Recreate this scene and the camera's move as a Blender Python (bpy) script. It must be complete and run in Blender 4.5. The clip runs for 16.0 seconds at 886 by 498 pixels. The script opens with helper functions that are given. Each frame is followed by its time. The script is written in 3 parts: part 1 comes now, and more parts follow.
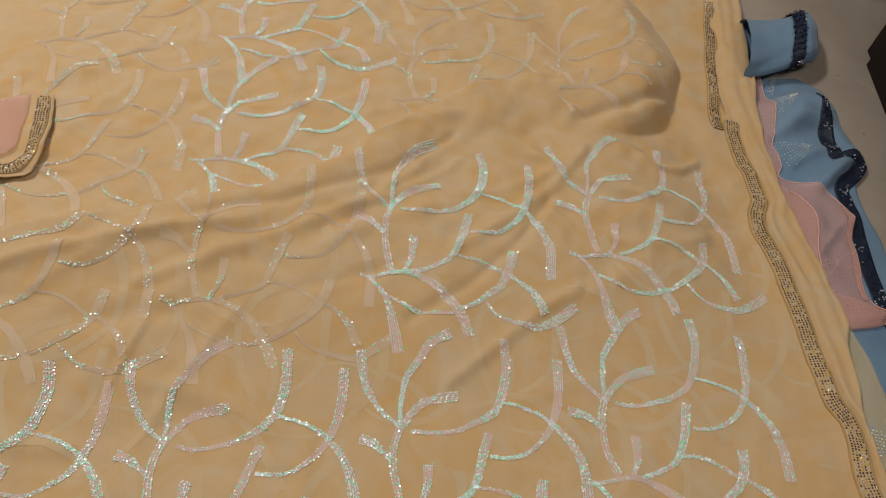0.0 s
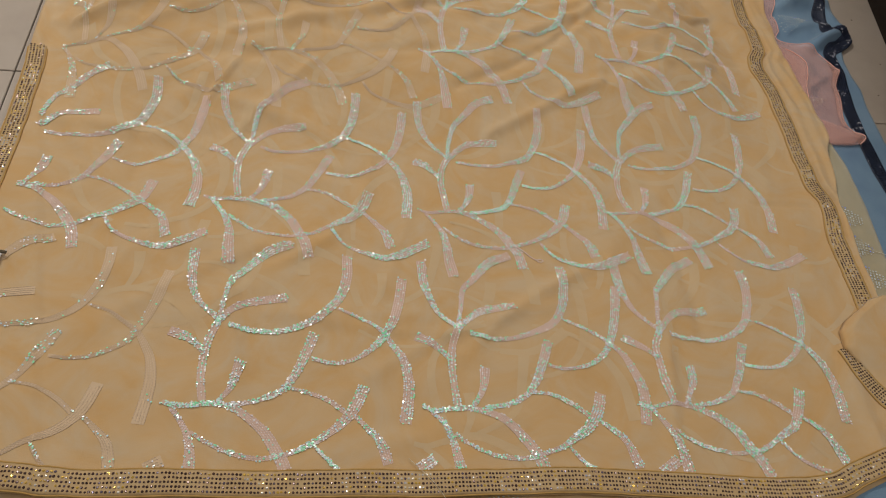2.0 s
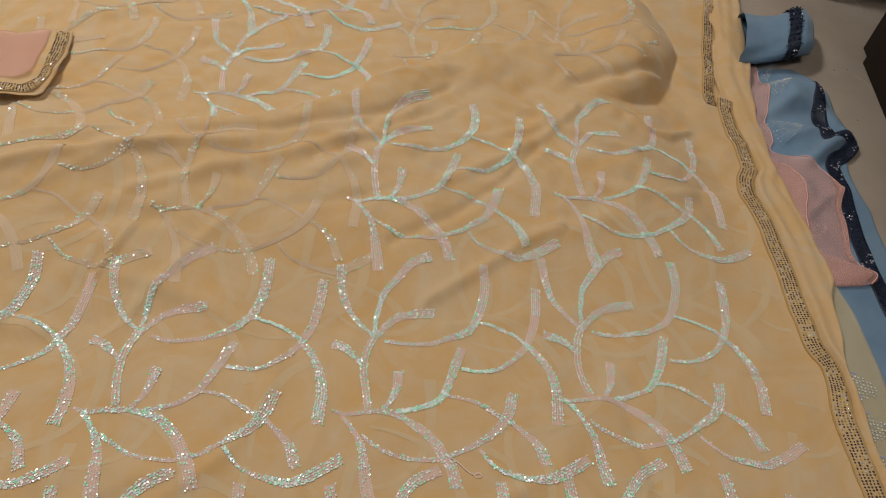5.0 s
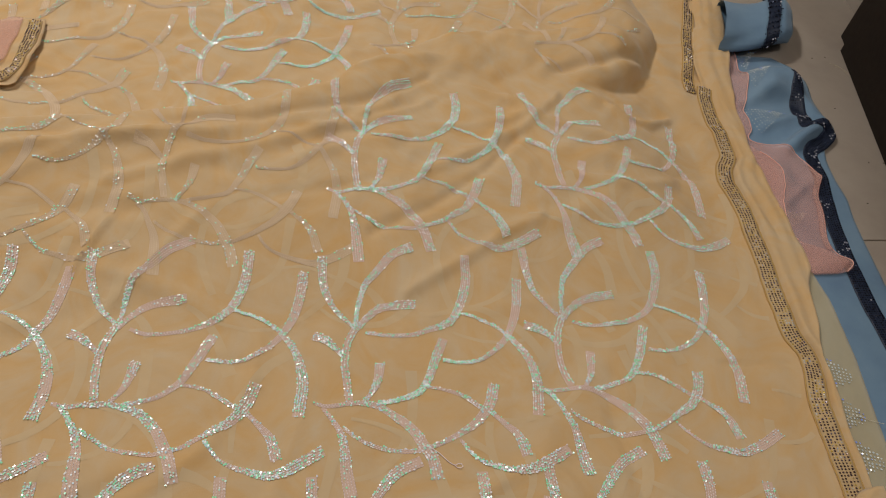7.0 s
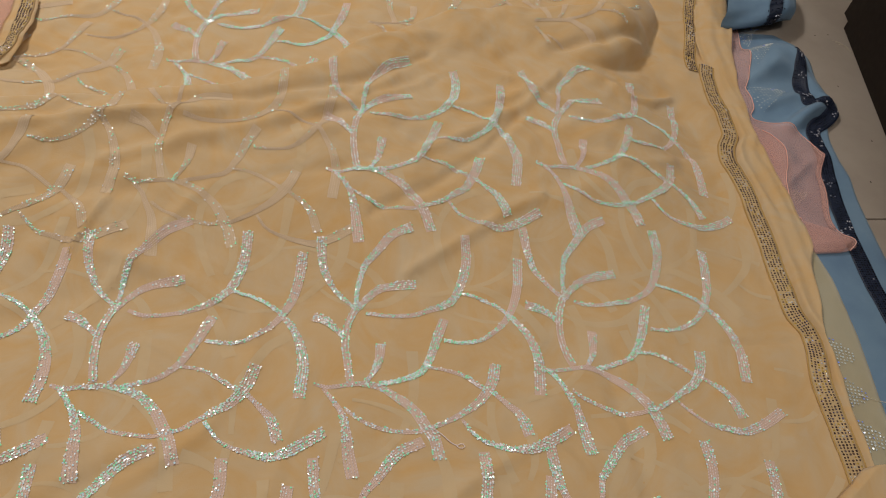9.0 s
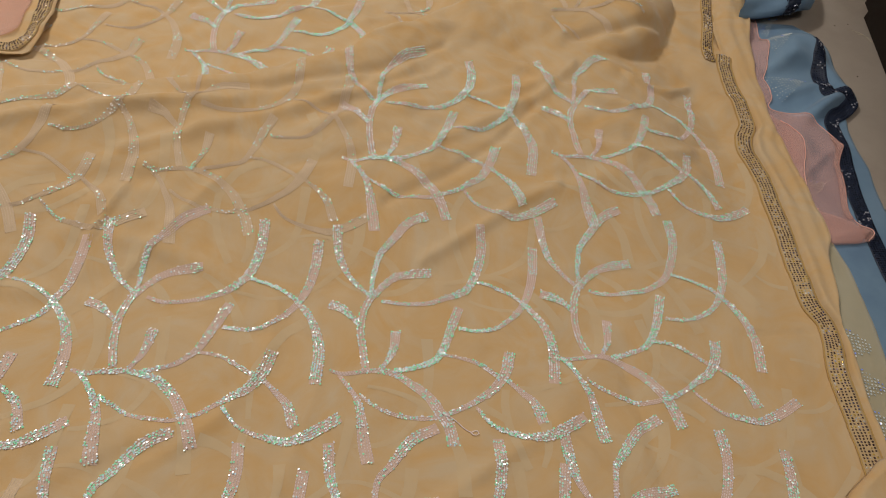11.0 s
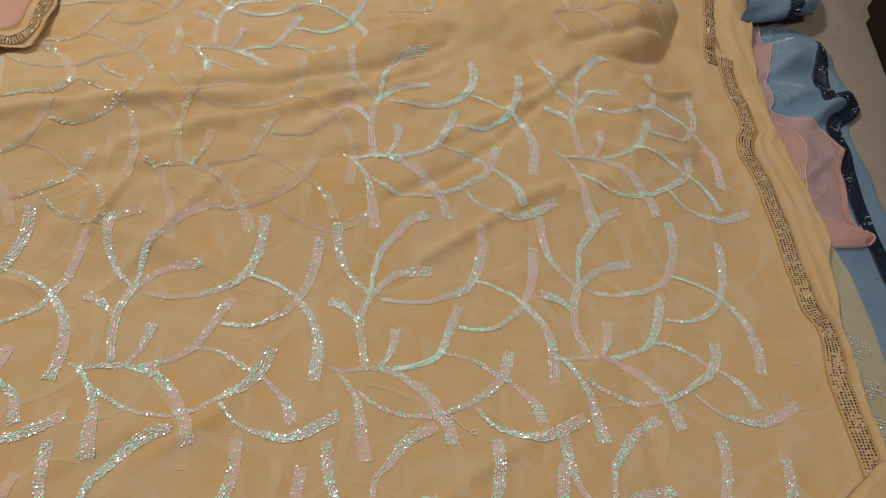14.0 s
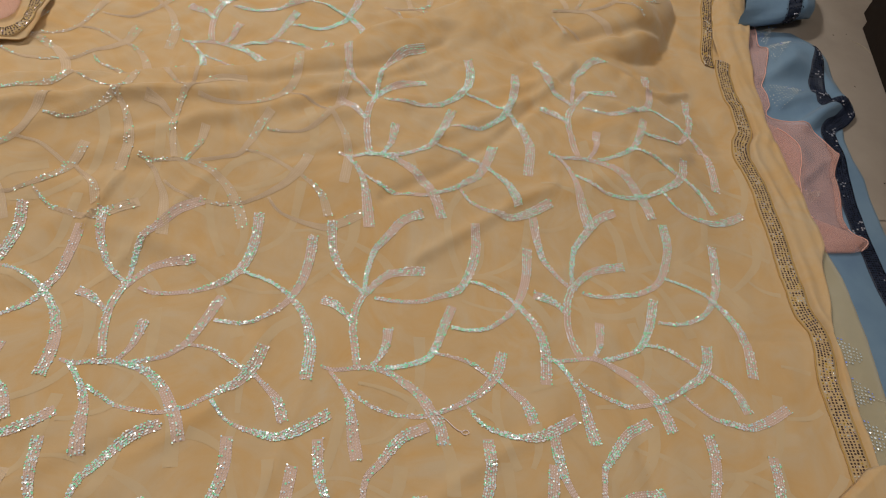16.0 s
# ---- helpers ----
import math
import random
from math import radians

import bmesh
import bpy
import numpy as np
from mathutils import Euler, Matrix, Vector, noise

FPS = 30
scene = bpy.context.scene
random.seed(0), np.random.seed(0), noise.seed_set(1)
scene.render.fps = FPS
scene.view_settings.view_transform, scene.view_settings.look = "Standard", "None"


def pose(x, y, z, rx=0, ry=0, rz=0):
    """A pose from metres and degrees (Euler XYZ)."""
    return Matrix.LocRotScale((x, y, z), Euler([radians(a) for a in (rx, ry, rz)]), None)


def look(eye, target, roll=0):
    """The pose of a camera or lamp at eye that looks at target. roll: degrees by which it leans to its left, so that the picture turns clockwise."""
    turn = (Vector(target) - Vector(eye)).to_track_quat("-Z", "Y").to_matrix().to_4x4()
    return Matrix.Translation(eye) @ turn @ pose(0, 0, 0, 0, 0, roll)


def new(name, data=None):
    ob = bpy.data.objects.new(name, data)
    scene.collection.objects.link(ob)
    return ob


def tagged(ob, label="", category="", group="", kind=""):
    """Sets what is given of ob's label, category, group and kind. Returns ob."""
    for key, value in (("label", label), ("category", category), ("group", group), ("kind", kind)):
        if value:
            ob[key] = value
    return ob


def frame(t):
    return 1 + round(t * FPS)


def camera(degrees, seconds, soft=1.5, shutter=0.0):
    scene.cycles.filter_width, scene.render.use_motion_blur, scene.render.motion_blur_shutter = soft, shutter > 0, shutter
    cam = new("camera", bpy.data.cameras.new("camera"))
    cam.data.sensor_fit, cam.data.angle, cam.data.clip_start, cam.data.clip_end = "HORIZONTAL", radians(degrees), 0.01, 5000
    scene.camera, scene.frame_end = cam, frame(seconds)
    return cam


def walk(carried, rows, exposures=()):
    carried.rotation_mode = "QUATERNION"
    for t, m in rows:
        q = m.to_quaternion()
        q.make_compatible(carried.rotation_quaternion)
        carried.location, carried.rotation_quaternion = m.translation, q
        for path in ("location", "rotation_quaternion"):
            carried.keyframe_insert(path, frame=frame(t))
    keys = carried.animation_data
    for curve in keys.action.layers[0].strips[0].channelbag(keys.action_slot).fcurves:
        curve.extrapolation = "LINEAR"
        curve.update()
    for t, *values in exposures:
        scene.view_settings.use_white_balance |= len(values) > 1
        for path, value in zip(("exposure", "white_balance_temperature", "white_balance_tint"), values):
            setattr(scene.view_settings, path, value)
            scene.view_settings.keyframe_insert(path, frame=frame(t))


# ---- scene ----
cam = camera(60.5, 16.0, soft=1.1)
PATH = [
    (0, (-0.136, 0.183, 0.94), (0.213, 1.317, -0.67), 10.4),
    (0.5, (-0.184, -0.069, 0.901), (0.129, 1.214, -0.601), 10.1),
    (1, (-0.257, -0.199, 0.91), (0.111, 1.017, -0.635), 14.7),
    (1.5, (-0.244, -0.281, 0.859), (0.117, 0.936, -0.687), 14.3),
    (2, (-0.247, -0.255, 0.819), (0.117, 0.967, -0.722), 14.3),
    (2.5, (-0.207, -0.167, 0.877), (0.139, 1.106, -0.626), 13.4),
    (3, (-0.16, -0.061, 0.86), (0.142, 1.264, -0.608), 10.5),
    (3.5, (-0.1, -0.017, 0.855), (0.189, 1.303, -0.62), 9.6),
    (4, (-0.094, -0.007, 0.845), (0.191, 1.306, -0.636), 9.6),
    (6.5, (-0.089, 0.008, 0.832), (0.245, 1.271, -0.683), 11.1),
    (7, (-0.089, 0.008, 0.839), (0.253, 1.266, -0.678), 11.4),
    (7.5, (-0.093, 0.008, 0.824), (0.252, 1.252, -0.704), 11.8),
    (8, (-0.094, 0.01, 0.825), (0.26, 1.246, -0.707), 12.1),
    (10.5, (-0.085, 0.012, 0.835), (0.236, 1.217, -0.728), 10.7),
    (11, (-0.092, 0.004, 0.829), (0.216, 1.216, -0.732), 10.7),
    (11.5, (-0.093, 0.003, 0.835), (0.203, 1.218, -0.727), 10.4),
    (12, (-0.091, 0.004, 0.844), (0.211, 1.214, -0.72), 10.9),
    (12.5, (-0.091, 0.011, 0.816), (0.213, 1.223, -0.746), 10.9),
    (13, (-0.091, 0.01, 0.831), (0.223, 1.224, -0.727), 11.2),
    (13.5, (-0.09, 0.008, 0.835), (0.224, 1.225, -0.721), 11.4),
    (14, (-0.095, 0.001, 0.823), (0.218, 1.219, -0.732), 11.5),
    (14.5, (-0.095, 0.009, 0.829), (0.228, 1.216, -0.733), 12.0),
    (15, (-0.093, 0.011, 0.829), (0.234, 1.216, -0.734), 12.3),
    (15.5, (-0.09, 0.005, 0.826), (0.233, 1.217, -0.732), 12.4),
    (16, (-0.094, 0.005, 0.825), (0.233, 1.214, -0.734), 12.9),
]
walk(cam, [(t, look(eye, target, roll)) for t, eye, target, roll in PATH])

# ---------------------------------------------------------------- light
world = bpy.data.worlds.new("world")
scene.world = world
world.use_nodes = True
world.node_tree.nodes["Background"].inputs["Color"].default_value = (1.0, 0.93, 0.84, 1)
world.node_tree.nodes["Background"].inputs["Strength"].default_value = 0.12
scene.view_settings.exposure = 0.0


def ceiling_lamp(x, y, sx, sy, watts, colour):
    data = bpy.data.lights.new("ceiling_panel_lamp", "AREA")
    data.shape, data.size, data.size_y, data.energy, data.color = "RECTANGLE", sx, sy, watts, colour
    ob = new("ceiling_panel_lamp", data)
    ob.matrix_world = pose(x, y, 2.58)
    return ob


ceiling_lamp(-1.1, 2.1, 0.5, 0.5, 48, (1.0, 0.96, 0.90))
ceiling_lamp(-0.6, -0.5, 0.6, 0.6, 9.5, (1.0, 0.96, 0.90))
ceiling_lamp(1.1, 0.3, 0.6, 0.6, 13.5, (1.0, 0.96, 0.90))


# ---------------------------------------------------------------- helpers
def interp(v, xs, ys):
    return np.interp(v, xs, ys)


def step(v, a, b):
    t = np.clip((np.asarray(v, float) - a) / (b - a), 0, 1)
    return t * t * (3 - 2 * t)


def waves(x, y, seed, size, octaves=3):
    """Smooth pseudo-random relief about zero, of wavelength size."""
    rnd = np.random.RandomState(seed)
    out = 0.0
    for o in range(octaves):
        for _ in range(4):
            a, p = rnd.uniform(0, 2 * np.pi), rnd.uniform(0, 2 * np.pi)
            k = 2 * np.pi / (size / 1.8 ** o) * rnd.uniform(0.7, 1.3)
            out = out + np.sin(k * (x * np.cos(a) + y * np.sin(a)) + p) / (1.7 ** o) / 4
    return out


def link(name, verts, faces, material, parent=None, label="", smooth=True):
    me = bpy.data.meshes.new(name)
    me.from_pydata([tuple(map(float, v)) for v in verts], [], [tuple(map(int, f)) for f in faces])
    me.materials.append(material)
    if smooth:
        me.polygons.foreach_set("use_smooth", [True] * len(me.polygons))
    me.update()
    ob = new(name, me)
    if parent:
        ob.parent = parent
    return tagged(ob, label)


def part(name, bm, material, parent=None, label=""):
    me = bpy.data.meshes.new(name)
    bm.to_mesh(me)
    bm.free()
    me.materials.append(material)
    ob = new(name, me)
    if parent:
        ob.parent = parent
    return tagged(ob, label)


def base(name, x, y, label, category, kind="", group=""):
    """The Empty that a thing's parts hang on. Parts keep world places, so it stands at the origin of the floor."""
    ob = new(name)
    ob.empty_display_size = 0.05
    return tagged(ob, label, category, group, kind)


def sheet(name, xl, xr, y0, y1, height, material, parent, label="", grain=0.006, thick=0.0012):
    """A cloth between two side lines xl(y), xr(y), lying on height(x, y)."""
    ny = max(2, int((y1 - y0) / grain))
    v = np.linspace(y0, y1, ny)
    wide = np.max(xr(v) - xl(v))
    nx = max(2, int(wide / grain))
    u = np.linspace(0, 1, nx)
    vv, uu = np.meshgrid(v, u, indexing="ij")
    x = xl(vv) * (1 - uu) + xr(vv) * uu
    z = height(x, vv)
    verts = np.stack([x.ravel(), vv.ravel(), z.ravel()], 1)
    i = np.arange((ny - 1) * (nx - 1))
    r, c = i // (nx - 1), i % (nx - 1)
    a = r * nx + c
    faces = np.stack([a, a + 1, a + nx + 1, a + nx], 1)
    ob = link(name, verts, faces, material, parent, label)
    if thick:
        m = ob.modifiers.new("thickness", "SOLIDIFY")
        m.thickness, m.offset = thick, -1
    return ob


def smooth_line(points, gap=0.003):
    """An even polyline through the points (Catmull-Rom), with its unit normals to the right."""
    p = np.array(points, float)
    p = np.vstack([2 * p[0] - p[1], p, 2 * p[-1] - p[-2]])
    out = []
    for i in range(1, len(p) - 2):
        n = max(2, int(np.linalg.norm(p[i + 1] - p[i]) / gap) * 2)
        for t in np.linspace(0, 1, n, endpoint=False):
            out.append(0.5 * (2 * p[i] + (p[i + 1] - p[i - 1]) * t + (2 * p[i - 1] - 5 * p[i] + 4 * p[i + 1] - p[i + 2]) * t ** 2
                              + (3 * p[i] - p[i - 1] - 3 * p[i + 1] + p[i + 2]) * t ** 3))
    out.append(p[-2])
    out = np.array(out)
    d = np.concatenate([[0], np.cumsum(np.linalg.norm(np.diff(out, axis=0), axis=1))])
    s = np.arange(0, d[-1], gap)
    line = np.stack([np.interp(s, d, out[:, k]) for k in range(2)], 1)
    tang = np.gradient(line, axis=0)
    tang /= np.linalg.norm(tang, axis=1)[:, None] + 1e-9
    return line, np.stack([tang[:, 1], -tang[:, 0]], 1)


def ribbon(name, points, width, height, material, parent, label="", thick=0.0012, lift=0.0012):
    line, nor = smooth_line(points)
    cols = 7
    verts = []
    for k in range(cols):
        e = (k / (cols - 1) - 0.5) * width
        q = line + nor * e
        verts.append(np.column_stack([q, height(q[:, 0], q[:, 1]) + lift]))
    n = len(line)
    verts = np.concatenate(verts)
    faces = [(k * n + i, k * n + i + 1, (k + 1) * n + i + 1, (k + 1) * n + i) for k in range(cols - 1) for i in range(n - 1)]
    ob = link(name, verts, faces, material, parent, label)
    m = ob.modifiers.new("thickness", "SOLIDIFY")
    m.thickness, m.offset = thick, 0
    return ob


def cord(name, points, radius, height, material, parent, label="", lift=0.0):
    """A thin rolled edge or thread that follows the cloth."""
    line, nor = smooth_line(points, 0.004)
    z = height(line[:, 0], line[:, 1]) + lift
    verts, n, sides = [], len(line), 6
    for k in range(sides):
        a = 2 * math.pi * k / sides
        q = line + nor * (radius * math.cos(a))
        verts.append(np.column_stack([q, z + radius * math.sin(a)]))
    verts = np.concatenate(verts)
    faces = [(k * n + i, k * n + i + 1, (k + 1) % sides * n + i + 1, (k + 1) % sides * n + i) for k in range(sides) for i in range(n - 1)]
    return link(name, verts, faces, material, parent, label)


def studs(name, points, width, rows, pitch, size, height, material, parent, label, lift=0.0026, gone=0.03, seed=1):
    """Rows of small faceted stones along a line."""
    rnd = np.random.RandomState(seed)
    line, nor = smooth_line(points, pitch)
    verts, faces = [], []
    ring = [(math.cos(a), math.sin(a)) for a in np.arange(6) * math.pi / 3]
    for r in range(rows):
        e = (r / (rows - 1) - 0.5) * width
        q = line + nor * e + rnd.normal(0, size * 0.12, line.shape)
        z = height(q[:, 0], q[:, 1]) + lift
        for (x, y), h in zip(q, z):
            if rnd.rand() < gone:
                continue
            b, (ax, ay), top = len(verts), rnd.normal(0, 0.16, 2), 0.45 * size
            s = size * rnd.uniform(0.85, 1.1)
            for f, up in ((1.0, 0.0), (0.55, top)):
                verts += [(x + s * f * cx, y + s * f * cy, h + up + s * f * (cx * ax + cy * ay)) for cx, cy in ring]
            faces += [(b + i, b + (i + 1) % 6, b + 6 + (i + 1) % 6, b + 6 + i) for i in range(6)] + [tuple(b + 6 + i for i in range(6))]
    ob = link(name, verts, faces, material, parent, label, smooth=False)
    return tagged(ob, kind="stuff")


def box(name, x0, x1, y0, y1, z0, z1, material, parent=None, label="", bevel=0.004):
    bm = bmesh.new()
    bmesh.ops.create_cube(bm, size=1, matrix=Matrix.LocRotScale(((x0 + x1) / 2, (y0 + y1) / 2, (z0 + z1) / 2), None, (x1 - x0, y1 - y0, z1 - z0)))
    if bevel:
        bmesh.ops.bevel(bm, geom=list(bm.edges), offset=bevel, segments=2, affect="EDGES")
    return part(name, bm, material, parent, label)


# ---------------------------------------------------------------- materials
def material(name, colours, scale=8.0, rough=0.7, detail=6.0, bump=0.1, bump_scale=120.0, sheen=0.0, metal=0.0, clear=0.0, spec=0.3, stretch=(1, 1, 1), warp=0.0):
    """Two-scale noise between the colours, fine relief, and optional sheerness."""
    m = bpy.data.materials.new(name)
    m.use_nodes = True
    nt = m.node_tree
    p = nt.nodes["Principled BSDF"]
    co = nt.nodes.new("ShaderNodeTexCoord")
    mp = nt.nodes.new("ShaderNodeMapping")
    mp.inputs["Scale"].default_value = stretch
    nt.links.new(co.outputs["Object"], mp.inputs["Vector"])
    no = nt.nodes.new("ShaderNodeTexNoise")
    no.inputs["Scale"].default_value, no.inputs["Detail"].default_value, no.inputs["Roughness"].default_value = scale, detail, 0.6
    no.inputs["Distortion"].default_value = warp
    nt.links.new(mp.outputs[0], no.inputs["Vector"])
    ramp = nt.nodes.new("ShaderNodeValToRGB")
    cr = ramp.color_ramp
    while len(cr.elements) < len(colours):
        cr.elements.new(0.5)
    for i, c in enumerate(colours):
        cr.elements[i].position = 0.3 + 0.4 * i / max(1, len(colours) - 1)
        cr.elements[i].color = (*c, 1)
    nt.links.new(no.outputs["Fac"], ramp.inputs[0])
    nt.links.new(ramp.outputs[0], p.inputs["Base Color"])
    fine = nt.nodes.new("ShaderNodeTexNoise")
    fine.inputs["Scale"].default_value, fine.inputs["Detail"].default_value = bump_scale, 4
    nt.links.new(co.outputs["Object"], fine.inputs["Vector"])
    b = nt.nodes.new("ShaderNodeBump")
    b.inputs["Strength"].default_value, b.inputs["Distance"].default_value = bump, 0.002
    nt.links.new(fine.outputs["Fac"], b.inputs["Height"])
    nt.links.new(b.outputs[0], p.inputs["Normal"])
    rr = nt.nodes.new("ShaderNodeMapRange")
    rr.inputs["To Min"].default_value, rr.inputs["To Max"].default_value = max(0, rough - 0.08), min(1, rough + 0.08)
    nt.links.new(fine.outputs["Fac"], rr.inputs["Value"])
    nt.links.new(rr.outputs[0], p.inputs["Roughness"])
    p.inputs["Metallic"].default_value = metal
    p.inputs["Specular IOR Level"].default_value = spec
    p.inputs["Sheen Weight"].default_value = sheen
    if clear:
        out = nt.nodes["Material Output"]
        tr, mix = nt.nodes.new("ShaderNodeBsdfTransparent"), nt.nodes.new("ShaderNodeMixShader")
        mix.inputs[0].default_value = clear
        nt.links.new(p.outputs[0], mix.inputs[1])
        nt.links.new(tr.outputs[0], mix.inputs[2])
        nt.links.new(mix.outputs[0], out.inputs[0])
    return m


def sparkle(name, colours, rough, metal, spec=0.6, cluster=25, grouping=1.6):
    """Each small piece takes its own colour of the list of (position, colour)."""
    m = bpy.data.materials.new(name)
    m.use_nodes = True
    nt = m.node_tree
    p = nt.nodes["Principled BSDF"]
    geo, ramp = nt.nodes.new("ShaderNodeNewGeometry"), nt.nodes.new("ShaderNodeValToRGB")
    co, no, add = nt.nodes.new("ShaderNodeTexCoord"), nt.nodes.new("ShaderNodeTexNoise"), nt.nodes.new("ShaderNodeMath")
    no.inputs["Scale"].default_value = cluster
    nt.links.new(co.outputs["Object"], no.inputs["Vector"])
    add.operation, add.inputs[2].default_value = "MULTIPLY_ADD", 0.5 - 0.5 * grouping
    add.inputs[1].default_value = grouping
    nt.links.new(no.outputs["Fac"], add.inputs[0])
    plus = nt.nodes.new("ShaderNodeMath")
    plus.operation, plus.inputs[2].default_value = "MULTIPLY_ADD", 0.0
    plus.inputs[1].default_value = 0.5
    nt.links.new(geo.outputs["Random Per Island"], plus.inputs[0])
    nt.links.new(add.outputs[0], plus.inputs[2])
    ramp.color_ramp.interpolation = "CONSTANT"
    el = ramp.color_ramp.elements
    while len(el) < len(colours):
        el.new(0.5)
    for e, (pos, c) in zip(el, colours):
        e.position, e.color = pos, (*c, 1)
    nt.links.new(plus.outputs[0], ramp.inputs[0])
    nt.links.new(ramp.outputs[0], p.inputs["Base Color"])
    p.inputs["Roughness"].default_value, p.inputs["Metallic"].default_value = rough, metal
    p.inputs["Specular IOR Level"].default_value = spec
    return m


# Warped blotches paint the haze of the sheer cloth's layers into its colour.
YELLOW = material("yellow_georgette", [(0.625, 0.385, 0.162), (0.62, 0.424, 0.224), (0.61, 0.460, 0.288)], scale=8, warp=2.6, rough=0.8, bump=0.12, bump_scale=700, sheen=0.25, spec=0.15)
YELLOW_TRIM = material("yellow_border_cloth", [(0.52, 0.36, 0.19), (0.58, 0.42, 0.23)], scale=30, rough=0.75, bump=0.2, bump_scale=500, spec=0.2)
YELLOW_EDGE = material("yellow_rolled_hem", [(0.47, 0.28, 0.09), (0.56, 0.36, 0.13)], scale=60, rough=0.8, bump=0.3, bump_scale=600, spec=0.15)
YELLOW_SHEER = material("sheer_yellow_georgette", [(0.72, 0.60, 0.36), (0.76, 0.66, 0.44)], scale=9, rough=0.8, bump=0.1, bump_scale=700, spec=0.1, clear=0.62)
BLUE = material("blue_georgette", [(0.135, 0.22, 0.335), (0.165, 0.265, 0.38), (0.20, 0.30, 0.41)], scale=9, rough=0.75, bump=0.15, bump_scale=600, sheen=0.2, spec=0.2)
NAVY = material("navy_border_cloth", [(0.010, 0.016, 0.035), (0.02, 0.03, 0.06)], scale=60, rough=0.5, bump=0.4, bump_scale=400, spec=0.4)
PINK = material("pink_chiffon", [(0.80, 0.45, 0.385), (0.86, 0.52, 0.45)], scale=9, rough=0.8, bump=0.1, bump_scale=600, sheen=0.2, spec=0.1, clear=0.70)
PINK_HEM = material("pink_rolled_hem", [(0.80, 0.46, 0.39), (0.84, 0.52, 0.45)], scale=40, rough=0.8, bump=0.2, bump_scale=500, spec=0.1)
TILE = material("beige_floor_tile", [(0.36, 0.298, 0.25), (0.415, 0.35, 0.292), (0.455, 0.392, 0.335)], scale=5, rough=0.45, detail=9, bump=0.03, bump_scale=60, spec=0.4)
GROUT = material("dark_grout", [(0.06, 0.05, 0.04), (0.10, 0.085, 0.07)], scale=80, rough=0.9, bump=0.4, bump_scale=300)
DARK = material("dark_brown_lacquered_wood", [(0.009, 0.0055, 0.004), (0.016, 0.0095, 0.0065)], scale=6, rough=0.55, bump=0.06, bump_scale=90, spec=0.2, stretch=(1, 12, 12))
WALL = material("off_white_wall_paint", [(0.62, 0.58, 0.52), (0.68, 0.64, 0.58)], scale=3, rough=0.85, bump=0.05, bump_scale=200)
PAPER = material("white_card", [(0.74, 0.74, 0.76), (0.80, 0.80, 0.81)], scale=20, rough=0.6, bump=0.02)
PRINT = material("grey_print", [(0.42, 0.42, 0.50), (0.50, 0.50, 0.58)], scale=20, rough=0.7, bump=0.02)
CARD_EDGE = material("dark_card_edge", [(0.06, 0.04, 0.02), (0.10, 0.07, 0.03)], scale=20, rough=0.6, bump=0.02)
LINT = material("dark_lint", [(0.02, 0.015, 0.012), (0.05, 0.04, 0.03)], scale=50, rough=0.9)
THREAD = material("pale_pink_thread", [(0.90, 0.74, 0.73), (0.95, 0.84, 0.83)], scale=60, rough=0.55, bump=0.2, bump_scale=900)
# Thread and gauze toned towards the cloth, painting in a sheer layer's haze.
MUTED = material("hazed_thread", [(0.73, 0.57, 0.42), (0.77, 0.62, 0.48)], scale=40, rough=0.8)
MUTED_GAUZE = material("hazed_gauze", [(0.66, 0.485, 0.31), (0.67, 0.51, 0.35)], scale=30, rough=0.8)
GAUZE = material("pink_gauze_film", [(0.645, 0.455, 0.36), (0.685, 0.50, 0.405)], scale=40, rough=0.7)
# Opaque, slightly paler than the cloth: a see-through look put into colour.
GHOST = material("ghost_pattern", [(0.620, 0.435, 0.238), (0.622, 0.458, 0.270), (0.612, 0.462, 0.285)], scale=10, warp=2.0, rough=0.8, bump=0.1, bump_scale=700, sheen=0.25, spec=0.15)
LOOSE = material("cream_thread", [(0.66, 0.60, 0.46), (0.72, 0.66, 0.52)], scale=60, rough=0.8)
# Mint, cyan and white are glints painted into the base colour, clustered by noise.
SEQUIN = sparkle("glint_coloured_sequin", [(0.0, (0.90, 0.82, 0.84)), (0.40, (0.94, 0.92, 0.97)), (0.56, (0.62, 0.98, 0.84)), (0.72, (0.36, 0.98, 0.60)), (0.84, (0.66, 0.88, 0.99)), (0.94, (0.99, 0.99, 0.97))], 0.2, 0.0, 1.0, cluster=24, grouping=1.3)
SILVER = sparkle("silver_sequin", [(0.0, (0.52, 0.58, 0.60)), (0.6, (0.66, 0.72, 0.72)), (0.9, (0.85, 0.88, 0.86)), (1.02, (0.3, 0.4, 0.95))], 0.25, 0.1)
# Brown stones; the gold, pale blue and white entries paint their glints.
STONE = sparkle("brown_rhinestone", [(0.0, (0.07, 0.04, 0.04)), (0.60, (0.13, 0.08, 0.075)), (0.85, (0.20, 0.17, 0.24)), (0.90, (0.88, 0.60, 0.12)), (0.98, (0.70, 0.75, 0.98)), (1.06, (0.98, 0.94, 0.85))], 0.2, 0.5, grouping=1.0)
# Black stones; the two brightest colours stand in for their glints.
BLACK_STONE = sparkle("black_rhinestone", [(0.0, (0.008, 0.010, 0.02)), (0.7, (0.03, 0.04, 0.08)), (1.0, (0.25, 0.3, 0.45)), (1.08, (0.8, 0.8, 0.9))], 0.2, 0.4, grouping=1.0)


